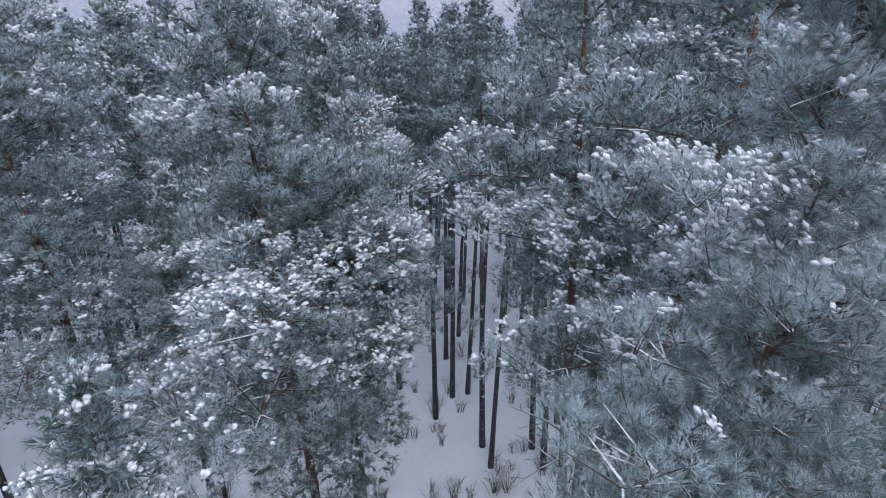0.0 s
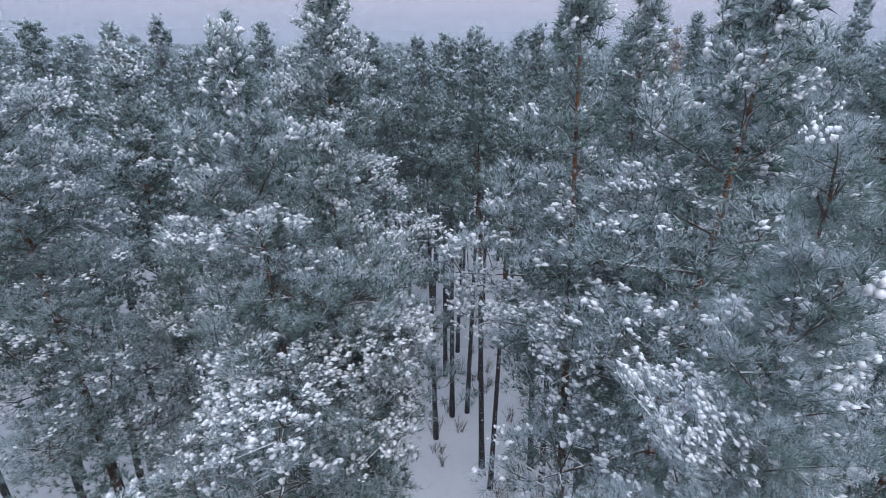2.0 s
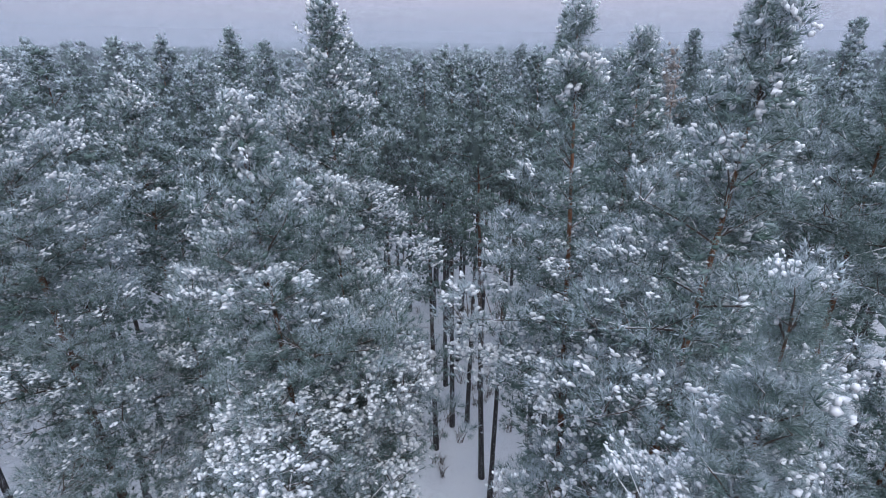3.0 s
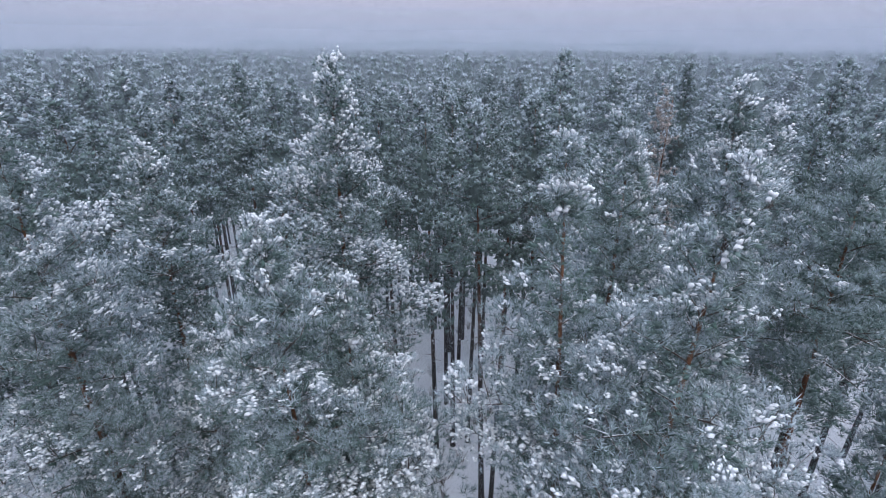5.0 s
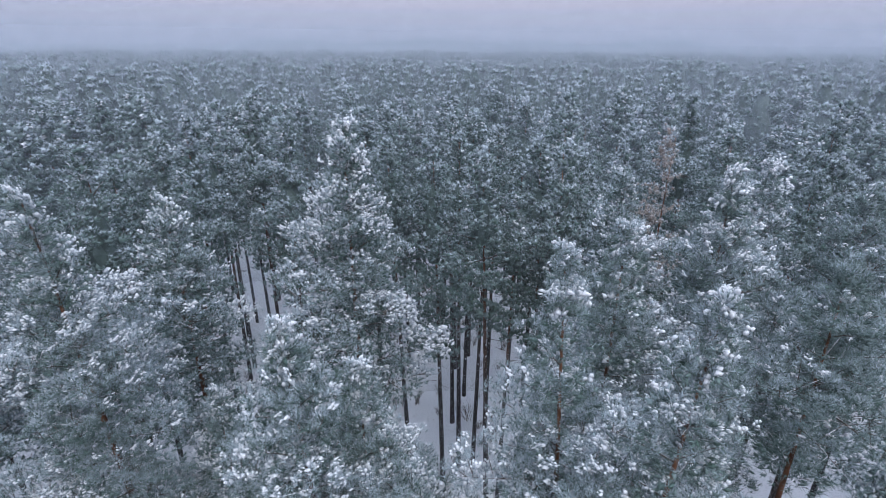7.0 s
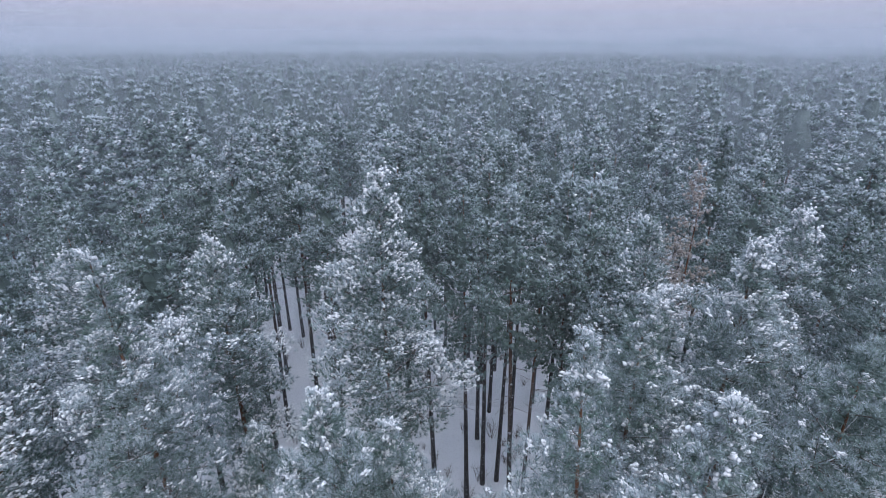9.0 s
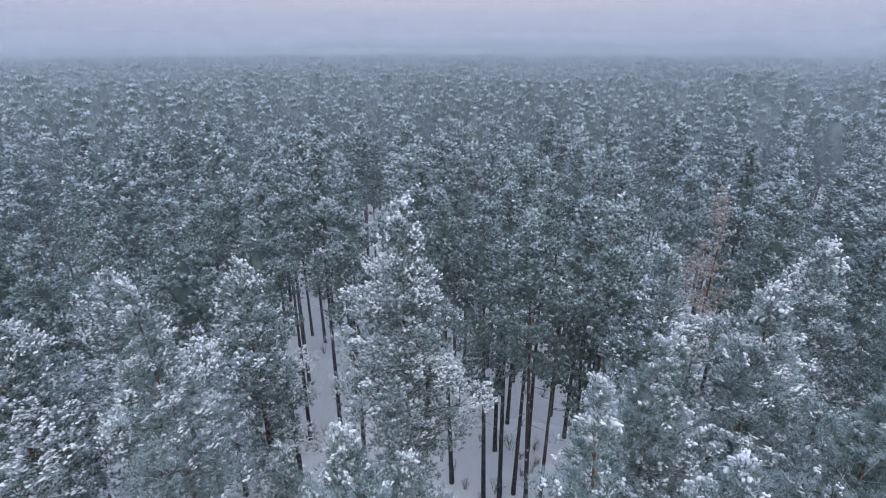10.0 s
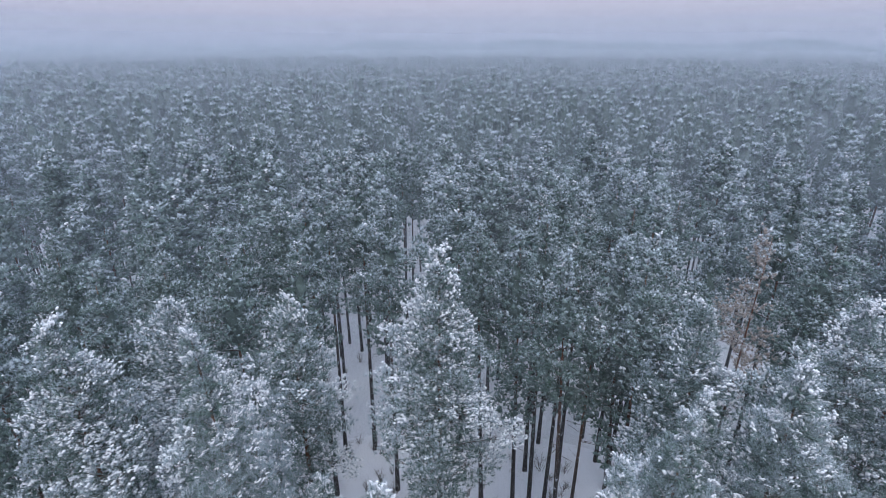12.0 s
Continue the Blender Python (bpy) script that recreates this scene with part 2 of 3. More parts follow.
def lumps(rows, seed):
    """Rounded heaps of snow."""
    if not rows:
        rows = [(0.1, 0, 0.02, 0, 0, 1, 0.03, 1)]
    v, f, m, s = grow(HEAPS, rows, seed)
    return solid("snow", v, f, np.zeros(len(f), np.int32), s, (SNOW,))


def bough(rnd, length, r, gap, per, snow, wood, tufts, heaps, base=Matrix(), twigs=True, heap=1.0):
    """A pine bough along x: a curved limb, side twigs, and a cloud of tufts in lobes round its outer part."""
    def at(x):
        s = x / length
        return Vector((x, wob * math.sin(2.2 * s + ph) * s, 0.06 * x - 0.10 * x * s))

    wob, ph = rnd.uniform(-0.16, 0.16) * length, rnd.uniform(0, 6)
    turn = base.to_3x3()
    n = 5 if twigs else 2
    r0 = 0.006 + 0.010 * length
    wood.tube([base @ at(0.9 * length * i / n) for i in range(n + 1)], [r0 * (1 - 0.8 * i / n) for i in range(n + 1)], 4 if twigs else 3)
    mid = at(0.64 * length) + Vector((0, 0, 0.03 * length))
    span = Vector((0.44 * length, 0.38 * length * rnd.uniform(0.8, 1.2), 0.25 * length * rnd.uniform(0.8, 1.2)))
    count = max(4, int(6.0 * span.x * span.y * rnd.uniform(0.85, 1.15) / (gap * gap)))
    drift, a0 = rnd.uniform(0, 50), rnd.uniform(0, 6)
    for j in range(count):
        z = 1 - 1.45 * (j + 0.4) / count
        flat, a = math.sqrt(1 - z * z), a0 + 2.39996 * j + rnd.uniform(-0.35, 0.35)
        e = Vector((math.cos(a) * flat, math.sin(a) * flat, z))
        uneven = noise.noise(Vector((e.x * 1.6 + drift, e.y * 1.6, e.z * 1.6)))
        if uneven < -0.34:
            continue
        p = mid + Vector((e.x * span.x, e.y * span.y, e.z * span.z)) * (1 + 0.55 * uneven) * rnd.uniform(0.82, 1.08)
        if twigs and j % 2:
            q = at(max(0.2 * length, min(0.9 * length, p.x - 0.6 * abs(p.y))))
            wood.tube([base @ q, base @ p], [r0 * 0.4, r0 * 0.15], 3)
        big = gap * 0.50 * rnd.uniform(0.65, 1.35)
        load = snow * (0.42 + 0.32 * z + 0.30 * uneven + 0.18 * e.x) + rnd.uniform(-0.06, 0.06)
        a1 = rnd.uniform(0, 6)
        for i in range(per):
            h = 1 - 1.3 * (i + 0.4) / per
            f, b = math.sqrt(max(0.0, 1 - h * h)), a1 + 2.39996 * i + rnd.uniform(-0.4, 0.4)
            g = Vector((math.cos(b) * f, math.sin(b) * f, h))
            c = p + Vector((g.x, g.y, 0.8 * g.z)) * (big * rnd.uniform(0.5, 1.0))
            d = g * 0.7 + e * 0.55 + Vector((0.15, 0, 0.45))
            size = r * rnd.uniform(0.75, 1.3)
            frost = load + 0.20 * h + rnd.uniform(-0.07, 0.07)
            tufts.append((*(base @ c), *(turn @ d), size, frost))
            if h > -0.1 and frost > 0.88 and rnd.random() < heap * min(1.0, 4.0 * (frost - 0.82)):
                for k in range(4):
                    t = base @ (c + d.normalized() * (size * rnd.uniform(0.25, 0.85)) + Vector((rnd.uniform(-0.4, 0.4), rnd.uniform(-0.4, 0.4), rnd.uniform(-0.1, 0.25))) * size)
                    heaps.append((*t, rnd.uniform(-0.6, 0.6), rnd.uniform(-0.6, 0.6), 1.0, size * rnd.uniform(0.30, 0.68), 1))
    for j in range(max(3, count // 3)):
        p = mid + Vector((rnd.uniform(-0.75, 0.6) * span.x, rnd.uniform(-0.6, 0.6) * span.y, rnd.uniform(-0.5, 0.35) * span.z))
        tufts.append((*(base @ p), rnd.uniform(-1, 1), rnd.uniform(-1, 1), 0.6, (1.3 if twigs else 1.9) * r, -1))


def part(name, mesh, parent, m=None, label=""):
    ob = new(name, mesh)
    ob.parent = parent
    if m is not None:
        ob.matrix_basis = m
    return tagged(ob, label=label)


def profile(u):
    """The crown's half width from its tip (0) to its lowest bough (1)."""
    return min(1.0, 0.10 + 1.30 * u ** 0.75) if u < 0.62 else max(0.50, 1.0 - 1.05 * (u - 0.62))


def axis_at(base, top, s):
    """The stem's line, s from 0 at the ground to 1 at the tip."""
    b, t = Vector((base[0], base[1], 0)), Vector(top)
    return b.lerp(t, s) + (t - b).cross(Vector((0, 0, 1))) * (0.06 * math.sin(math.pi * s))


def tilt_at(u, rnd):
    """How far a bough points up, in degrees: steep at the tip, level below."""
    return (66 - 105 * u if u < 0.45 else 19 - 40 * (u - 0.45)) + rnd.uniform(-10, 10)


# ---- the boughs that the nearest pines share ----
LIBRARY, FINE, COARSE = {}, {}, {}
lib_rnd = random.Random(11)
for shelf, sizes, r, gap, per, kinds in (
    (LIBRARY, (0.45, 0.75, 1.05, 1.4, 1.8, 2.2), 0.13, 0.29, 7, tuft_kinds(21, 3, 19, 0.028, 0.14)),
    (FINE, (0.45, 0.75, 1.05, 1.4), 0.085, 0.20, 8, tuft_kinds(22, 3, 44, 0.017, 0.09)),
    (COARSE, (0.45, 0.75, 1.05, 1.4, 1.8, 2.2), 0.160, 0.38, 6, tuft_kinds(23, 3, 11, 0.046, 0.22)),
):
    for size in sizes:
        for style in range(4):
            wood, tufts, heaps = Soup(), [], []
            bough(lib_rnd, size, r, min(gap, 0.5 * size), per, (1.80, 1.20, 0.85, 1.45)[style], wood, tufts, heaps, heap=(0.85, 0.25, 0.15, 0.3)[style])
            shelf[size, style] = (wood.mesh("bough", TWIG), foliage(kinds, tufts, style), lumps(heaps, style))
INSIDE, INSIDE_FINE = tuft_kinds(24, 3, 14, 0.036, 0.18), tuft_kinds(25, 3, 36, 0.018, 0.05)

BARE = []
for style in range(4):
    wood, white = Soup(), Soup()
    pts = [Vector((x, lib_rnd.uniform(-0.06, 0.06), -0.12 * x * x + 0.15 * x)) for x in (0, 0.3, 0.6, 0.95, 1.3)]
    wood.tube(pts, [0.020, 0.016, 0.012, 0.008, 0.004], 4)
    for i in (1, 2, 3):
        d = Vector((0.8, lib_rnd.choice((-0.7, 0.7)), lib_rnd.uniform(-0.3, 0.2)))
        wood.tube([pts[i], pts[i] + d * 0.28, pts[i] + d * 0.5 + Vector((0, 0, -0.05))], [0.008, 0.006, 0.003], 3)
        white.pad(pts[i] + Vector((0, 0, 0.008)), (pts[i + 1] - pts[i]).normalized(), 0.3, 0.014, 0.025, lib_rnd)
    BARE.append((wood.mesh("dead_bough", TWIG), white.mesh("snow", SNOW, True)))


def stem(base, top, radius, sides, rings, mat):
    s = Soup()
    origin = Vector((base[0], base[1], 0))
    pts = [axis_at(base, top, i / rings) - origin for i in range(rings + 1)]
    pts[0].z = -0.4
    s.tube(pts, [radius * (1.22 if i == 0 else 1.0) * (1 - 0.93 * (i / rings) ** 1.25) for i in range(rings + 1)], sides)
    return s.mesh("trunk", mat, True)


def near_pine(seed, base, top, low, wide, label, thin=0.0, radius=0.15, snow_bias=0, shelf=LIBRARY):
    """A pine close to the camera's line, each bough a part with its needles and its snow."""
    rnd = random.Random(seed)
    tree = tagged(new("pine_tree"), label, "tree", "snowy pines")
    tree.empty_display_size = 0.3
    tree.location = (base[0], base[1], 0)
    origin = Vector((base[0], base[1], 0))
    part("trunk", stem(base, top, radius, 10, 16, BARK), tree)
    high = top[2]
    z, angle = high - 0.10, rnd.uniform(0, 6)
    while z > low:
        u = (high - z) / (high - low)
        for k in range(2 if u < 0.06 else 3):
            angle += 2.4 + rnd.uniform(-0.5, 0.5)
            if rnd.random() < thin + 0.05 * u + 1.15 * max(0.0, u - 0.58):
                continue
            lobe = 1 + 0.6 * noise.noise(Vector((math.cos(angle) * 1.1 + seed, math.sin(angle) * 1.1, z * 0.55)))
            want = max(0.38, wide * profile(u) * lobe * rnd.uniform(0.8, 1.12))
            size = min({k[0] for k in shelf}, key=lambda q: abs(math.log(q / want)))
            style = rnd.choice((0, 3) if u < 0.16 else (0, 3, 3, 1) if u < 0.28 else (0, 1, 3, 3) if u < 0.6 else (0, 1, 2, 3)) if snow_bias == 0 else rnd.choice((0, 0, 3, 1, 2)) if snow_bias == 1 or snow_bias == 2 and u < 0.3 else rnd.choice((2, 2, 1))
            p = axis_at(base, top, (z + rnd.uniform(-0.1, 0.1)) / high) - origin
            m = Matrix.Translation(p) @ pose(0, 0, 0, 0, 0, math.degrees(angle)) @ pose(0, 0, 0, 0, -tilt_at(u, rnd), 0) @ Matrix.Scale(want / size, 4)
            wood, green, white = shelf[size, style]
            limb = part("bough", wood, tree, m)
            tagged(part("needles", green, limb), kind="stuff")
            tagged(part("snow", white, limb), kind="stuff")
        z -= rnd.uniform(0.42, 0.70) * (0.50 + 0.62 * u) * (0.62 if shelf is FINE else 1.0)
    inner = []
    fine = shelf is FINE
    for i in range(int((240 if fine else 50) * (high - low) * wide * (1 - 1.6 * thin))):
        u = rnd.random() ** 0.8
        a, far = rnd.uniform(0, 6.283), wide * profile(u) * 0.62 * math.sqrt(rnd.random())
        p = axis_at(base, top, 1 - u * (high - low) / high) - origin + Vector((math.cos(a) * far, math.sin(a) * far, 0.1 * far))
        inner.append((*p, math.cos(a) + rnd.uniform(-0.8, 0.8), math.sin(a) + rnd.uniform(-0.8, 0.8), rnd.uniform(-0.3, 0.9), rnd.uniform(0.14, 0.24) * (0.45 if fine else 1.0), rnd.uniform(-0.2, 0.45)))
    tagged(part("inner_needles", foliage(INSIDE_FINE if fine else INSIDE, inner, seed), tree), kind="stuff")
    for i in range(9):
        z = low - rnd.uniform(0.0, 4.5)
        p = axis_at(base, top, z / high) - origin
        wood, white = rnd.choice(BARE)
        limb = part("dead_bough", wood, tree, Matrix.Translation(p) @ pose(0, 0, 0, 0, rnd.uniform(0, 25), rnd.uniform(0, 360)) @ Matrix.Scale(rnd.uniform(0.6, 1.2), 4))
        tagged(part("snow", white, limb), kind="stuff")
    return tree


def swell(a, u, off):
    return 1 + 0.6 * noise.noise(Vector((math.cos(a) * 1.5 + off, math.sin(a) * 1.3, u * 6)))


def heart(soup, off, high, low, wide, sides, rings, share):
    """A dark solid core added for shade, where twigs and old needles close up."""
    k = len(soup.v)
    for i in range(rings + 1):
        u = (i + 0.3) / (rings + 0.3)
        for j in range(sides):
            a = 6.283 * (j + 0.5 * (i % 2)) / sides
            r = wide * profile(u) * share * swell(a, u, off)
            soup.v.append(Vector((math.cos(a) * r, math.sin(a) * r, high - (high - low) * (0.05 + 0.87 * u))))
    for i in range(rings):
        for j in range(sides):
            j2 = (j + 1) % sides
            p, q = k + i * sides, k + (i + 1) * sides
            soup.f += [(p + j, q + j, q + j2), (p + j, q + j2, p + j2)]
    soup.f.append(tuple(k + j for j in range(sides)))
    soup.f.append(tuple(k + rings * sides + sides - 1 - j for j in range(sides)))


def wood_pine(seed, high, low, wide, kinds, r, gap, per, rise, snow, label, leaf=None, radius=0.14, twigs=True, inside=60, thin=0.06):
    """A pine of the stand, with its whole crown as needles, limbs and snow."""
    rnd = random.Random(seed)
    wood, tufts, heaps = Soup(), [], []
    z, angle, off = high - 0.10, rnd.uniform(0, 6), rnd.uniform(0, 50)
    while z > low:
        u = (high - z) / (high - low)
        for k in range(2 if u < 0.06 else 3):
            angle += 2.4 + rnd.uniform(-0.5, 0.5)
            if rnd.random() < thin + 0.7 * max(0.0, u - 0.6):
                continue
            lobe = 1 + 0.6 * noise.noise(Vector((math.cos(angle) * 1.1 + off, math.sin(angle) * 1.1, z * 0.55)))
            want = max(0.40, wide * profile(u) * lobe * rnd.uniform(0.8, 1.12))
            base = Matrix.Translation((0, 0, z)) @ pose(0, 0, 0, 0, 0, math.degrees(angle)) @ pose(0, 0, 0, 0, -tilt_at(u, rnd), 0)
            # less snow lower down; the pale top also carries skylight in its colour
            bough(rnd, want, r, gap, per, snow * max(0.5, 1.9 - 1.8 * u) * rnd.uniform(0.85, 1.15), wood, tufts, heaps, base, twigs, 0.10)
        z -= rise * rnd.uniform(0.75, 1.25) * (0.62 + 0.5 * u)
    dark = Soup()
    heart(dark, off, high - 0.9, low + 0.45 * (high - low), 0.7 * wide, 7, 5, 0.28)
    for i in range(inside):
        u = rnd.random() ** 0.8
        a, far = rnd.uniform(0, 6.283), wide * profile(u) * 0.5 * math.sqrt(rnd.random())
        tufts.append((math.cos(a) * far, math.sin(a) * far, high - 0.2 - u * (high - low), math.cos(a), math.sin(a), 0.5, 2.2 * r, rnd.uniform(-0.3, 0.3)))
    for i in range(7):
        z = low - rnd.uniform(0, 5)
        a = rnd.uniform(0, 6.28)
        d = Vector((math.cos(a), math.sin(a), -0.15))
        wood.tube([Vector((0, 0, z)), Vector((0, 0, z)) + d * rnd.uniform(0.5, 1.2)], [0.018, 0.006], 3)
    tree = tagged(new("pine_tree"), label, "tree", "snowy pines")
    tree.empty_display_size = 0.3
    part("trunk", stem((0, 0), (rnd.uniform(-0.2, 0.2), rnd.uniform(-0.2, 0.2), high), radius, 8, 9, BARK), tree)
    tagged(part("limb_wood", wood.mesh("limb_wood", TWIG), tree), kind="stuff")
    tagged(part("needles", foliage(kinds, tufts, seed, leaf), tree), kind="stuff")
    if leaf is None:
        tagged(part("inner_twigs", dark.mesh("inner_twigs", HEART), tree), kind="stuff")
    tagged(part("snow", lumps(heaps, seed), tree), kind="stuff")
    return tree


class Stand:
    """Places a tree first as itself, then as copies."""

    def __init__(self, trees):
        self.trees, self.used = trees, set()

    def put(self, i, base, top, high, turn, wide=1.0):
        tree = self.trees[i]
        lean = Vector((top[0] - base[0], top[1] - base[1], top[2]))
        tip = Vector((0, 0, 1)).rotation_difference(lean).to_matrix().to_4x4()
        tall = lean.length / high
        m = Matrix.Translation((base[0], base[1], 0)) @ tip @ pose(0, 0, 0, 0, 0, turn) @ Matrix.Diagonal((tall * wide, tall * wide, tall, 1))
        if i in self.used:
            return copy_thing(tree, m)
        self.used.add(i)
        tree.matrix_basis = m
        return tree


# ---- ground: one snow sheet, rolling near by and flat to the horizon ----
def ground():
    n = 150
    t = np.linspace(-1, 1, n)
    line = np.sign(t) * (55 * np.abs(t) + 2945 * np.abs(t) ** 7)
    verts = []
    for y in line:
        for x in line:
            far = math.hypot(x, y)
            z = 0.22 * noise.noise(Vector((x * 0.13, y * 0.13, 3))) + 0.07 * noise.noise(Vector((x * 0.6, y * 0.6, 8)))
            verts.append((x, y + 20, z * max(0.0, 1 - far / 120) - 0.03))
    faces = [(j * n + i, j * n + i + 1, (j + 1) * n + i + 1, (j + 1) * n + i) for j in range(n - 1) for i in range(n - 1)]
    me = bpy.data.meshes.new("ground")
    me.from_pydata(verts, [], faces)
    me.materials.append(GROUND)
    me.shade_smooth()
    return tagged(new("ground", me), "snow-covered forest floor with scattered twigs and litter", "ground", kind="structure")


ground()

# ---- the nearest pines: seed, foot, tip, lowest bough, half width, label, share of missing boughs, stem radius, snow ----
HEAVY = "young Scots pine heaped with thick fresh snow"
TALL = "tall Scots pine with orange upper trunk and snowy boughs"
OPEN = "open-crowned Scots pine, bare reddish trunk, lightly snowed boughs"
for row in (
    (1, (2.15, 2.4), (1.95, 2.3, 18.65), 9.5, 1.45, HEAVY, 0.0, 0.10, 2, FINE),
    (2, (1.7, 5.2), (3.25, 5.2, 20.3), 12.0, 1.9, TALL, 0.05, 0.16, 0),
    (3, (2.6, 6.1), (1.63, 6.75, 20.35), 12.5, 1.55, OPEN, 0.22, 0.14, 0),
    (4, (3.20, 8.5), (3.20, 8.6, 20.2), 10.5, 1.8, TALL, 0.08, 0.15, 0),
    (5, (5.50, 9.4), (5.50, 9.5, 20.9), 10.5, 2.2, TALL, 0.05, 0.17, 0),
    (6, (-1.6, 6.2), (-2.75, 6.35, 19.3), 10.0, 2.0, HEAVY, 0.0, 0.13, 1),
    (7, (-6.9, 8.3), (-8.2, 8.7, 20.7), 9.2, 2.2, TALL, 0.10, 0.17, 0),
    (8, (-8.2, 13.3), (-8.4, 13.6, 19.1), 9.5, 2.1, TALL, 0.05, 0.15, 0, COARSE),
    (9, (-3.0, 13.4), (-3.05, 13.6, 21.2), 9.5, 2.3, TALL, 0.05, 0.17, 0, COARSE),
    (10, (4.2, 10.3), (4.15, 10.4, 19.3), 12.0, 1.6, OPEN, 0.1, 0.13, 0),
    (11, (-3.3, 3.3), (-3.3, 3.4, 14.9), 8.0, 1.7, HEAVY, 0.0, 0.09, 1),
    (12, (6.7, 7.3), (6.9, 7.8, 19.7), 15.0, 1.7, OPEN, 0.12, 0.15, -1),
    (13, (-1.3, 7.3), (-1.75, 7.15, 17.95), 10.0, 1.8, HEAVY, 0.0, 0.11, 1),
    (14, (5.2, 14.5), (5.2, 14.6, 19.9), 11.0, 1.9, TALL, 0.05, 0.14, 0, COARSE),
    (15, (9.9, 15.1), (9.9, 15.2, 19.9), 10.0, 2.2, TALL, 0.05, 0.15, 0, COARSE),
    (16, (8.0, 14.3), (8.1, 14.2, 18.8), 10.5, 1.7, OPEN, 0.1, 0.13, 0, COARSE),
    (17, (11.6, 13.3), (11.7, 13.4, 19.6), 9.5, 2.3, TALL, 0.05, 0.15, -1, COARSE),
    (18, (-12.8, 13.2), (-12.9, 13.3, 18.6), 9.5, 2.1, TALL, 0.05, 0.14, 0, COARSE),
    (20, (-5.6, 9.6), (-5.8, 9.7, 15.4), 8.0, 1.6, HEAVY, 0.0, 0.09, 0),
    (21, (7.1, 5.9), (7.0, 5.9, 17.2), 9.5, 1.2, HEAVY, 0.0, 0.10, 1),
    (19, (-12.6, 9.0), (-13.2, 9.3, 20.0), 9.5, 2.2, TALL, 0.05, 0.15, 0, COARSE),
):
    near_pine(*row)

# ---- the stand behind: trees that can be told apart ----
SOFT, PLAIN, BLOCK, SPECK = tuft_kinds(31, 3, 8, 0.066, 0.36), tuft_kinds(32, 4, 5, 0.10, 0.42), tuft_kinds(33, 4, 4, 0.14, 0.40), tuft_kinds(34, 3, 2, 0.2, 0.46)
MIDDLE = Stand([wood_pine(40 + i, 19.5, low, wide, SOFT, 0.21, 0.42, 4, 0.78, snow, lab) for i, (low, wide, snow, lab) in enumerate((
    (10.0, 2.1, 1.15, TALL), (9.5, 2.2, 0.78, TALL), (10.8, 1.9, 1.25, TALL), (11.5, 2.0, 0.65, OPEN),
    (13.0, 1.7, 0.95, OPEN), (13.4, 1.6, 0.85, OPEN)))])
WITHERED = wood_pine(60, 19.9, 11.5, 1.7, SOFT, 0.18, 0.42, 3, 0.8, 0.8, "half-withered pine with brownish thin needles", DRY, 0.11, inside=10, thin=0.15)
BACK = Stand([wood_pine(70 + i, 19.5, low, wide, PLAIN, 0.32, 0.58, 4, 0.90, snow, lab, twigs=False, inside=40) for i, (low, wide, snow, lab) in enumerate((
    (10.5, 2.1, 1.15, TALL), (10.0, 2.25, 0.75, TALL), (11.2, 1.9, 1.3, TALL), (11.6, 2.0, 0.65, OPEN), (12.2, 1.8, 1.0, OPEN)))])

taken = [(2, 2.4), (3.3, 5.1), (1.8, 6.4), (3.2, 8.5), (5.5, 9.4), (-2.2, 6.3), (-7.5, 8.5), (-8.3, 13.4), (-3, 13.5), (4.2, 10.3), (-3.3, 3.3), (6.8, 7.5),
         (-1.5, 7.2), (5.2, 14.5), (9.9, 15.1), (8, 14.2), (11.6, 13.3), (-12.8, 13.2), (-13, 9.1), (9.35, 21.7)]
spot = random.Random(5)
WITHERED.location = (9.35, 21.7, 0)

# foot and tip of trees with full crowns
for bx, by, tx, ty, tz in (
    (-11.7, 22.3, -11.9, 22.6, 20.1), (-10.5, 26.5, -10.5, 26.5, 20.6), (-19.2, 20.2, -19.2, 20.2, 18.6), (-17.3, 18.4, -17.3, 18.4, 18.7),
    (-14.9, 21.2, -14.9, 21.2, 18.4), (-18.6, 25.0, -18.6, 25.0, 18.8), (-16.9, 14.5, -16.9, 14.5, 20.0), (-0.3, 21.1, -1.0, 20.7, 20.3),
    (4.7, 17.7, 4.2, 18.3, 20.7), (6.0, 16.2, 5.9, 17.5, 19.3), (6.0, 20.8, 5.1, 22.2, 20.1), (-2.4, 23.6, -2.8, 20.8, 20.6), (-7.9, 23.4, -7.9, 23.5, 18.9),
):
    MIDDLE.put(spot.randrange(4), (bx, by), (tx, ty, tz), 19.5, spot.uniform(0, 360))
    taken.append((tx, ty))
# narrow crowns on tall bare stems round the clearing
for bx, by, tx, ty, tz in (
    (2.0, 19.1, 1.0, 17.8, 19.6), (4.4, 19.0, 3.3, 19.4, 19.6), (0.6, 22.8, 0.3, 22.9, 19.2), (1.45, 23.1, 1.7, 23.4, 18.9), (0.25, 26.6, 0.1, 26.8, 19.5),
    (1.1, 29.5, 1.2, 29.6, 19.3), (4.3, 30.7, 4.4, 30.9, 19.8), (2.3, 17.8, 2.5, 18.6, 18.2), (-11.7, 20.7, -11.6, 20.5, 18.6), 
    (-13.8, 23.1, -13.9, 23.2, 19.0), (-12.6, 26.1, -12.7, 26.2, 19.2), (2.4, 26.2, 2.6, 26.4, 19.0), (5.5, 26.1, 5.7, 26.3, 19.1), (5.1, 28.5, 5.3, 28.6, 19.3),
    (8.1, 30.2, 8.2, 30.4, 19.4),
):
    MIDDLE.put(4 + spot.randrange(2), (bx, by), (tx, ty, tz), 19.5, spot.uniform(0, 360))
    taken.append((bx, by))
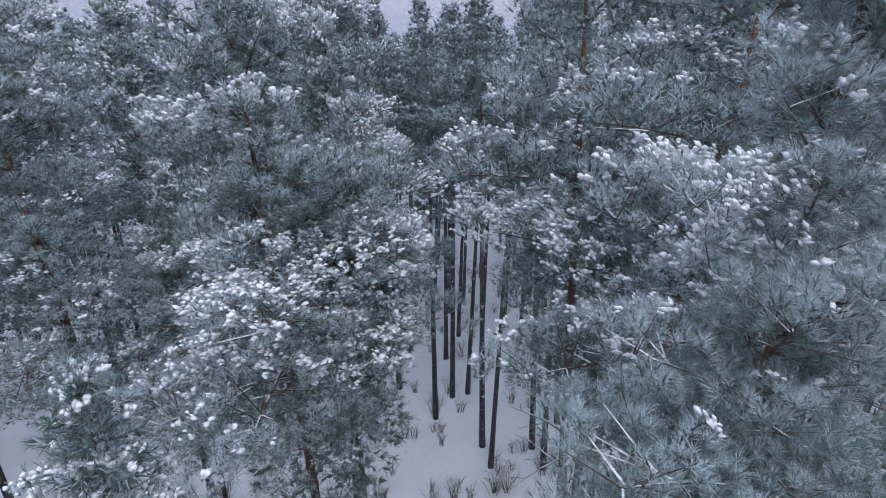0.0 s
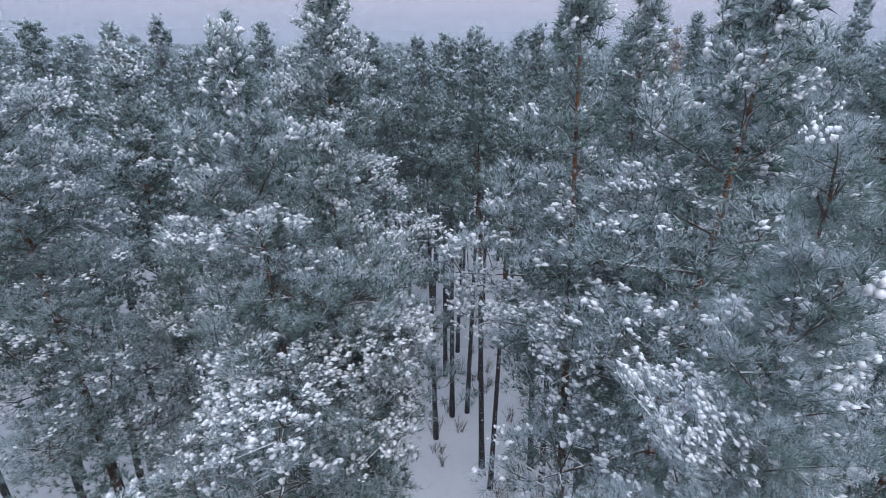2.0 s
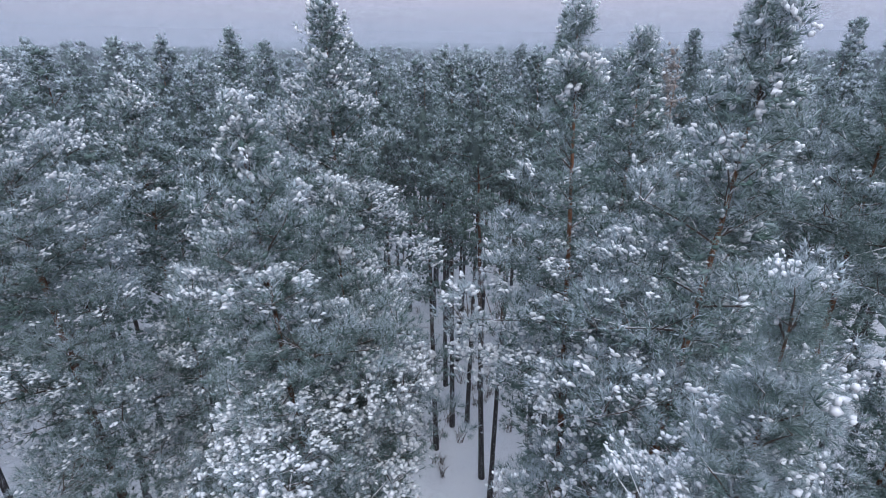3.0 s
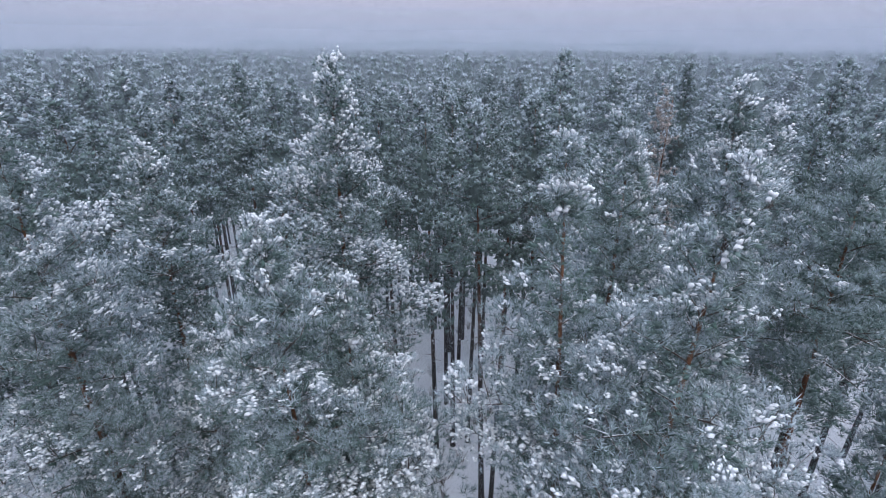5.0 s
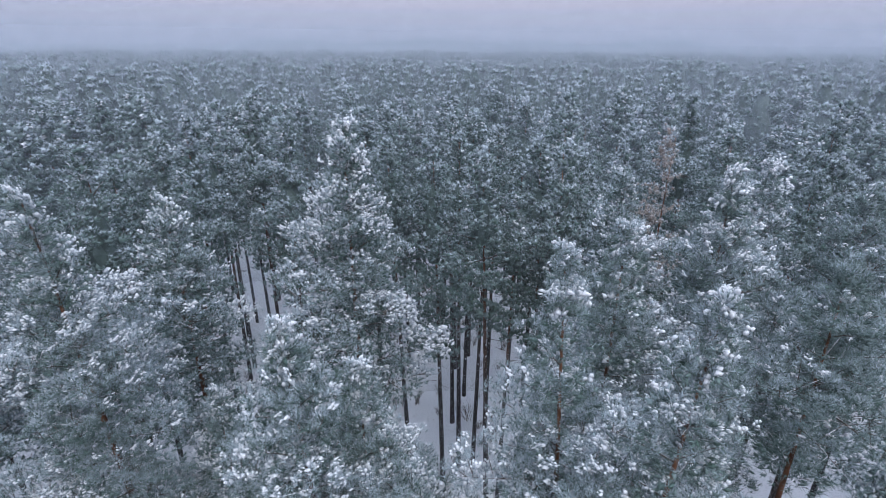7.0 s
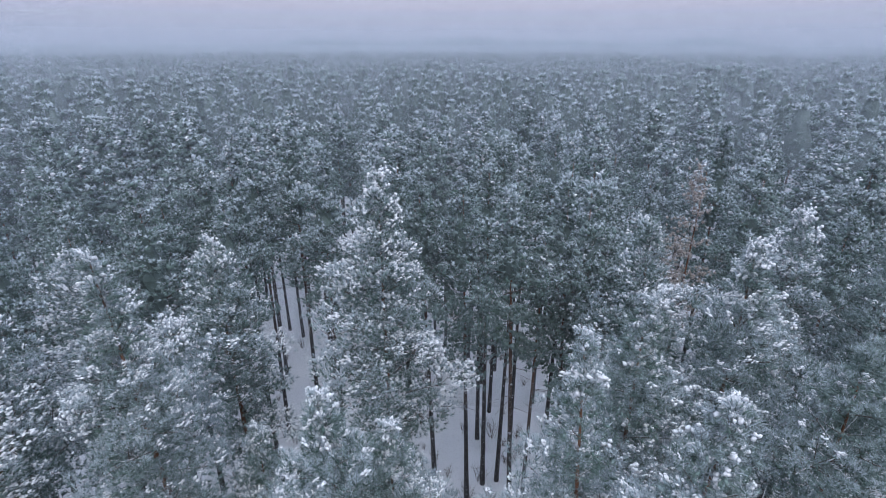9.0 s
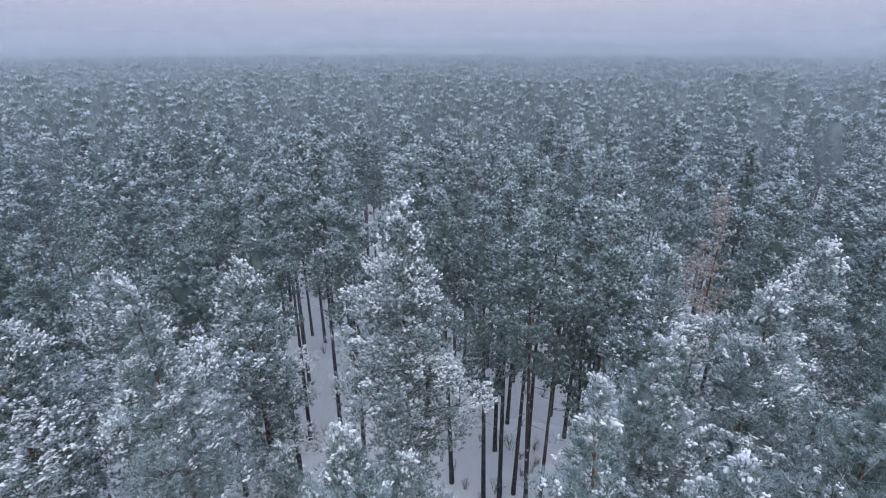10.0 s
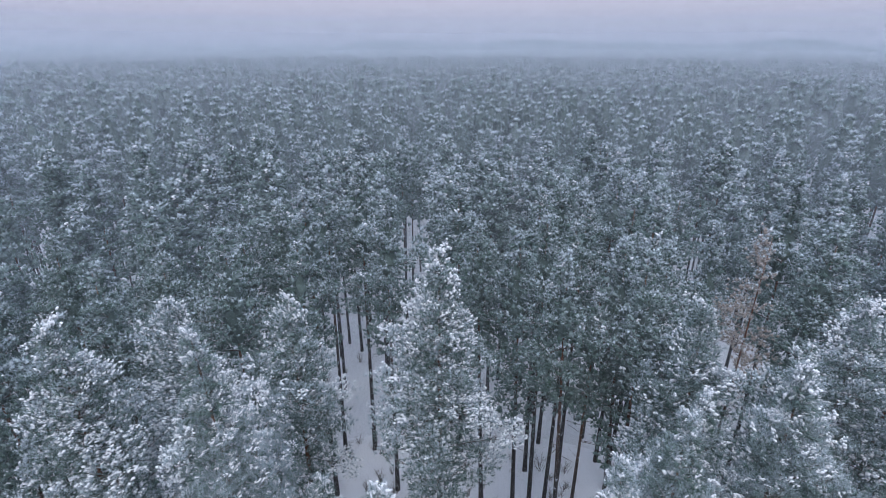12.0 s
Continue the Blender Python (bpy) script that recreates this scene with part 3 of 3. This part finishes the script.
for x, y, z in (
    (1.6, 34.4, 19), (-0.6, 36.3, 19.2), (-17.3, 37.1, 19), (-17.4, 39.5, 18.7), (-15.8, 38.5, 19.3), (-12.2, 35.0, 19.2), (-12.7, 39.1, 19), (6.4, 41.5, 19.1),
    (6.4, 35.4, 18.8), (-2.6, 36.5, 19), (-10.7, 31.1, 19.1), (-15.1, 32.5, 19.2), (6.8, 37.3, 19), (-12.9, 44.6, 19.2), (7.8, 34.0, 19.4), (-3.2, 34.2, 18.8),
    (-4.8, 38.6, 19.4), (-7.5, 39.6, 20.3), (0.5, 32.7, 19.4), (13.8, 38.9, 18.8), (21.5, 40.8, 18.3), (24.0, 42.2, 17.8), (-27.0, 27.6, 18.0),
    (25.3, 48.1, 19), (34.0, 57.6, 19), (36.2, 58.0, 19.2), (13.0, 36.0, 19.4),
):
    BACK.put(spot.randrange(5), (x, y), (x + spot.uniform(-0.3, 0.3), y + spot.uniform(-0.3, 0.3), z), 19.5, spot.uniform(0, 360))
    taken.append((x, y))

GAPS = ((-12.8, 20, 1.6), (-7.7, 17.2, 3.2), (-2.8, 25.7, 2.4), (0, 18.7, 2.0), (9.5, 23.2, 1.8), (4, 16.7, 1.5), (-17, 40.5, 1.5), (-8.1, 40.7, 1.5), (-1.4, 29.4, 2.4),
        (4, 27.4, 2.0), (-13.7, 27.4, 2.4), (-13.4, 34, 2.2), (-32.2, 24.9, 2.2), (-11.7, 28.3, 2.4), (-4.3, 38, 1.8), (22.9, 44.2, 2.2), (-45.6, 43.2, 2.5),
        (0, -0.4, 4.5), (0, 12, 5.5), (8.3, 19.2, 2.8), (7.2, 16.6, 2.0), (10.6, 18.6, 2.6), (9.6, 21.6, 2.6), (-3.0, 16.5, 2.5), (-6, 18, 3.5))


def free(x, y, apart):
    return all((x - a) ** 2 + (y - b) ** 2 > apart * apart for a, b in taken) and all((x - a) ** 2 + (y - b) ** 2 > r * r for a, b, r in GAPS)


count = 0
for tries in range(9000):
    a, r = radians(spot.uniform(-56, 60)), 57 * math.sqrt(spot.random())
    x, y = -r * math.sin(a), r * math.cos(a)
    if r < 16 and abs(x) < 10 or r < 11 or r < 24 and -6 < x < 8:
        continue
    if not free(x, y, 3.6 if r < 34 else 3.85) or count >= 240:
        continue
    taken.append((x, y))
    count += 1
    z = 19.2 + 1.3 * noise.noise(Vector((x * 0.08, y * 0.08, 1))) + spot.uniform(-1.7, 1.3)
    stand = MIDDLE if r < 31 else BACK
    stand.put(spot.randrange(4 if r < 31 else 5), (x, y), (x + spot.uniform(-0.4, 0.4), y + spot.uniform(-0.4, 0.4), z), 19.5, spot.uniform(0, 360), spot.uniform(0.88, 1.12))

# ---- the woods beyond and behind, joined ----
def template(seed, count, size, kinds, sides, rings, trunk, bright=0.52):
    """A far pine: a shaded heart with tufts of needles all over it."""
    rnd = random.Random(seed)
    core, wood = Soup(), Soup()
    low, wide, off = rnd.uniform(9.5, 12), rnd.uniform(1.75, 2.25), rnd.uniform(0, 40)
    fair = rnd.uniform(0.02, 0.30)
    heart(core, off, 19.5, low, wide, sides, rings, 0.50)
    if trunk:
        wood.tube([Vector((0, 0, -0.3)), Vector((0, 0, 16))], [0.15, 0.07], 3)
    rows, a = [], rnd.uniform(0, 6)
    clumps = max(6, count // 8)
    for i in range(clumps):
        u = ((i + 0.3) / clumps) ** 0.70
        a += 2.39996 + rnd.uniform(-0.3, 0.3)
        w = wide * (0.02 + 1.16 * min(u, 0.72) ** 0.85)
        big = 0.16 + 0.34 * w
        mid = Vector((math.cos(a), math.sin(a), 0)) * max(0.0, w - 0.55 * big) * rnd.uniform(0.75, 1.15) + Vector((0, 0, 19.4 - 0.6 * big - (19.5 - low) * u * 0.94))
        # paler towards the tip: more rime there, with the top's light in the colour
        tone = bright + fair - 0.85 * u + rnd.uniform(-0.12, 0.12)
        per = max(1, round(count / clumps))
        for j in range(per):
            z = 0.95 - 1.35 * (j + 0.4) / per
            flat, b = math.sqrt(1 - z * z), a + 2.39996 * j
            e = Vector((math.cos(b) * flat, math.sin(b) * flat, z))
            p = mid + Vector((e.x, e.y, 0.75 * e.z)) * (big * rnd.uniform(0.75, 1.1))
            rows.append((*p, *(e * 0.5 + Vector((0, 0, 1.0))), size * rnd.uniform(0.75, 1.3), tone + 0.42 * z + rnd.uniform(-0.08, 0.08)))
    v, f, m, s = grow(kinds, rows, seed)
    vs, fs, ms, ss, k = [v], [f], [m], [s], len(v)
    for slot, soup in ((3, core), (4, wood)):
        tris = [(face[0] + k, face[j] + k, face[j + 1] + k) for face in soup.f for j in range(1, len(face) - 1)]
        if tris:
            vs.append(np.array([tuple(q) for q in soup.v], np.float32))
            fs.append(np.array(tris, np.int32))
            ms.append(np.full(len(tris), slot))
            ss.append(np.ones(len(tris), bool))
            k += len(soup.v)
    return np.concatenate(vs), np.concatenate(fs), np.concatenate(ms), np.concatenate(ss)


def woods(name, label, kinds, spots, rnd):
    vs, fs, ms, ss, k = [], [], [], [], 0
    for x, y, z in spots:
        v, f, m, smooth = kinds[rnd.randrange(len(kinds))]
        a, s = rnd.uniform(0, 6.283), z / 19.5
        w = s * rnd.uniform(0.9, 1.25)
        c, d = math.cos(a) * w, math.sin(a) * w
        vs.append(np.stack((v[:, 0] * c - v[:, 1] * d + x, v[:, 0] * d + v[:, 1] * c + y, v[:, 2] * s), 1))
        fs.append(f + k)
        ms.append(m)
        ss.append(smooth)
        k += len(v)
    me = solid(name, np.concatenate(vs), np.concatenate(fs), np.concatenate(ms), np.concatenate(ss), (SHADED, NEEDLES, RIME, HEART, BARK))
    return tagged(new(name, me), label, "woods", kind="stuff")


def scatter(r0, r1, a0, a1, apart, rnd):
    """Spots on a jittered grid inside a ring."""
    out = []
    n = int(r1 / apart) + 1
    for i in range(-n, n + 1):
        for j in range(-n, n + 1):
            x, y = (i + rnd.uniform(-0.42, 0.42) + 0.5 * (j % 2)) * apart, (j + rnd.uniform(-0.42, 0.42)) * apart
            r, a = math.hypot(x, y), math.degrees(math.atan2(-x, y))
            if r0 < r < r1 and a0 < a < a1 and rnd.random() < 0.94:
                out.append((x, y, 19.0 + 1.6 * noise.noise(Vector((x * 0.03, y * 0.03, 1))) + rnd.uniform(-2.0, 1.5)))
    return out


far_rnd = random.Random(9)
woods("pine_woods", "dense snowy pine woods behind the clearing", [template(100 + i, 176, 0.46, BLOCK, 8, 6, True) for i in range(6)], scatter(57, 95, -50, 62, 4.0, far_rnd), far_rnd)
woods("pine_woods", "dense pine woods further off, dusted with snow", [template(110 + i, 54, 0.78, BLOCK, 6, 4, False, 0.36) for i in range(6)], scatter(95, 175, -48, 60, 4.1, far_rnd), far_rnd)
woods("pine_woods", "distant pine woods fading behind the haze sheets", [template(120 + i, 12, 1.15, SPECK, 5, 3, False, 0.20) for i in range(6)], scatter(175, 420, -48, 60, 4.7, far_rnd), far_rnd)
woods("pine_woods", "snowy pine woods round the other side of the clearing", [template(130 + i, 190, 0.42, BLOCK, 8, 6, True) for i in range(4)],
      [s for s in scatter(13, 30, -180, 180, 3.2, far_rnd) if abs(math.atan2(-s[0], s[1])) > radians(63)], far_rnd)


def far_canopy():
    """The tops of the woods beyond the last single trees, out to the horizon."""
    v, f = [], []
    n, rings = 220, (410, 450, 500, 560, 640, 760, 950, 1300, 2000, 2900)
    for k, far in enumerate(rings):
        for i in range(n + 1):
            a = radians(-75 + 160 * i / n)
            z = -1.0 if k == 0 else 17.5 + 2.0 * noise.noise(Vector((i * 0.8, k * 1.7, 2)))
            v.append((-math.sin(a) * far, math.cos(a) * far, z))
    for k in range(len(rings) - 1):
        for i in range(n):
            p = k * (n + 1) + i
            f.append((p, p + n + 1, p + n + 2, p + 1))
    me = bpy.data.meshes.new("far_canopy")
    me.from_pydata(v, [], f)
    me.materials.append(SHADED)
    return tagged(new("far_canopy", me), "endless pine canopy fading into the haze", "woods", kind="stuff")


far_canopy()


# ---- low hills with woods on the horizon ----
def ridge(far, a0, a1, height, seed):
    v, f = [], []
    n = 160
    for i in range(n + 1):
        a = radians(a0 + (a1 - a0) * i / n)
        edge = min(1, i / 25, (n - i) / 25)
        h = height * edge * (0.8 + 0.25 * noise.noise(Vector((i * 0.05, seed, 0)))) + 1.2 * noise.noise(Vector((i * 0.9, seed, 4)))
        x, y = -math.sin(a), math.cos(a)
        v += [(x * far, y * far, -1), (x * (far + 25), y * (far + 25), h), (x * (far + 120), y * (far + 120), -1)]
    for i in range(n):
        f += [(3 * i, 3 * i + 3, 3 * i + 4, 3 * i + 1), (3 * i + 1, 3 * i + 4, 3 * i + 5, 3 * i + 2)]
    me = bpy.data.meshes.new("hill_woods")
    me.from_pydata(v, [], f)
    me.materials.append(SHADED)
    return tagged(new("hill_woods", me), "wooded low hill on the hazy horizon", "hill", kind="structure")


ridge(600, -62, 12, 24, 1)
ridge(900, -34, 30, 36, 2)


# ---- curved see-through sheets standing in for haze, thickening with distance ----
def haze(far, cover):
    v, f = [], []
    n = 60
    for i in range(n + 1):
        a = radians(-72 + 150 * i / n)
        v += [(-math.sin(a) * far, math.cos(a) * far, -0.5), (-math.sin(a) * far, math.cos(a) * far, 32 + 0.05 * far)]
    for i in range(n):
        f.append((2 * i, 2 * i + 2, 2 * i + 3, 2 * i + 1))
    me = bpy.data.meshes.new("haze_sheet")
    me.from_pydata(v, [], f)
    me.materials.append(haze_material("haze_sheet", cover, 12 + 0.025 * far, 32 + 0.05 * far))
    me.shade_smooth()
    return tagged(new("haze_sheet", me), "see-through sheet imitating snowy haze over the woods", "haze", kind="stuff")


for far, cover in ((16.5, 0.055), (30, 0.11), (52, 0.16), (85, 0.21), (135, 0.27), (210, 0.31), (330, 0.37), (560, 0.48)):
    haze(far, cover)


# ---- leafless shrubs poking through the snow ----
def shrub_mesh(rnd):
    s = Soup()
    for i in range(16):
        a, out = rnd.uniform(0, 6.28), rnd.uniform(0.1, 0.4)
        p = Vector((rnd.uniform(-0.12, 0.12), rnd.uniform(-0.12, 0.12), -0.1))
        q = p + Vector((math.cos(a) * out * 0.5, math.sin(a) * out * 0.5, rnd.uniform(0.35, 0.6)))
        e = q + Vector((math.cos(a) * out * 0.6, math.sin(a) * out * 0.6, rnd.uniform(0.15, 0.4)))
        s.tube([p, q, e], [0.011, 0.008, 0.003], 3)
        for k in range(2):
            b = rnd.uniform(0, 6.28)
            g = q.lerp(e, rnd.uniform(0, 0.6))
            s.tube([g, g + Vector((math.cos(b) * 0.2, math.sin(b) * 0.2, 0.18))], [0.006, 0.003], 3)
    return s.mesh("shrub", SHRUB)


shrub_rnd = random.Random(3)
SHRUBS = [shrub_mesh(shrub_rnd) for i in range(4)]
for i in range(230):
    a, r = radians(shrub_rnd.uniform(-25, 35)), shrub_rnd.uniform(13, 40)
    ob = tagged(new("shrub", SHRUBS[i % 4]), "leafless grey-brown shrub standing in the snow", "shrub", "leafless shrubs")
    ob.matrix_basis = Matrix.Translation((-r * math.sin(a), r * math.cos(a), 0)) @ pose(0, 0, 0, 0, 0, shrub_rnd.uniform(0, 360)) @ Matrix.Scale(shrub_rnd.uniform(0.6, 1.5), 4)
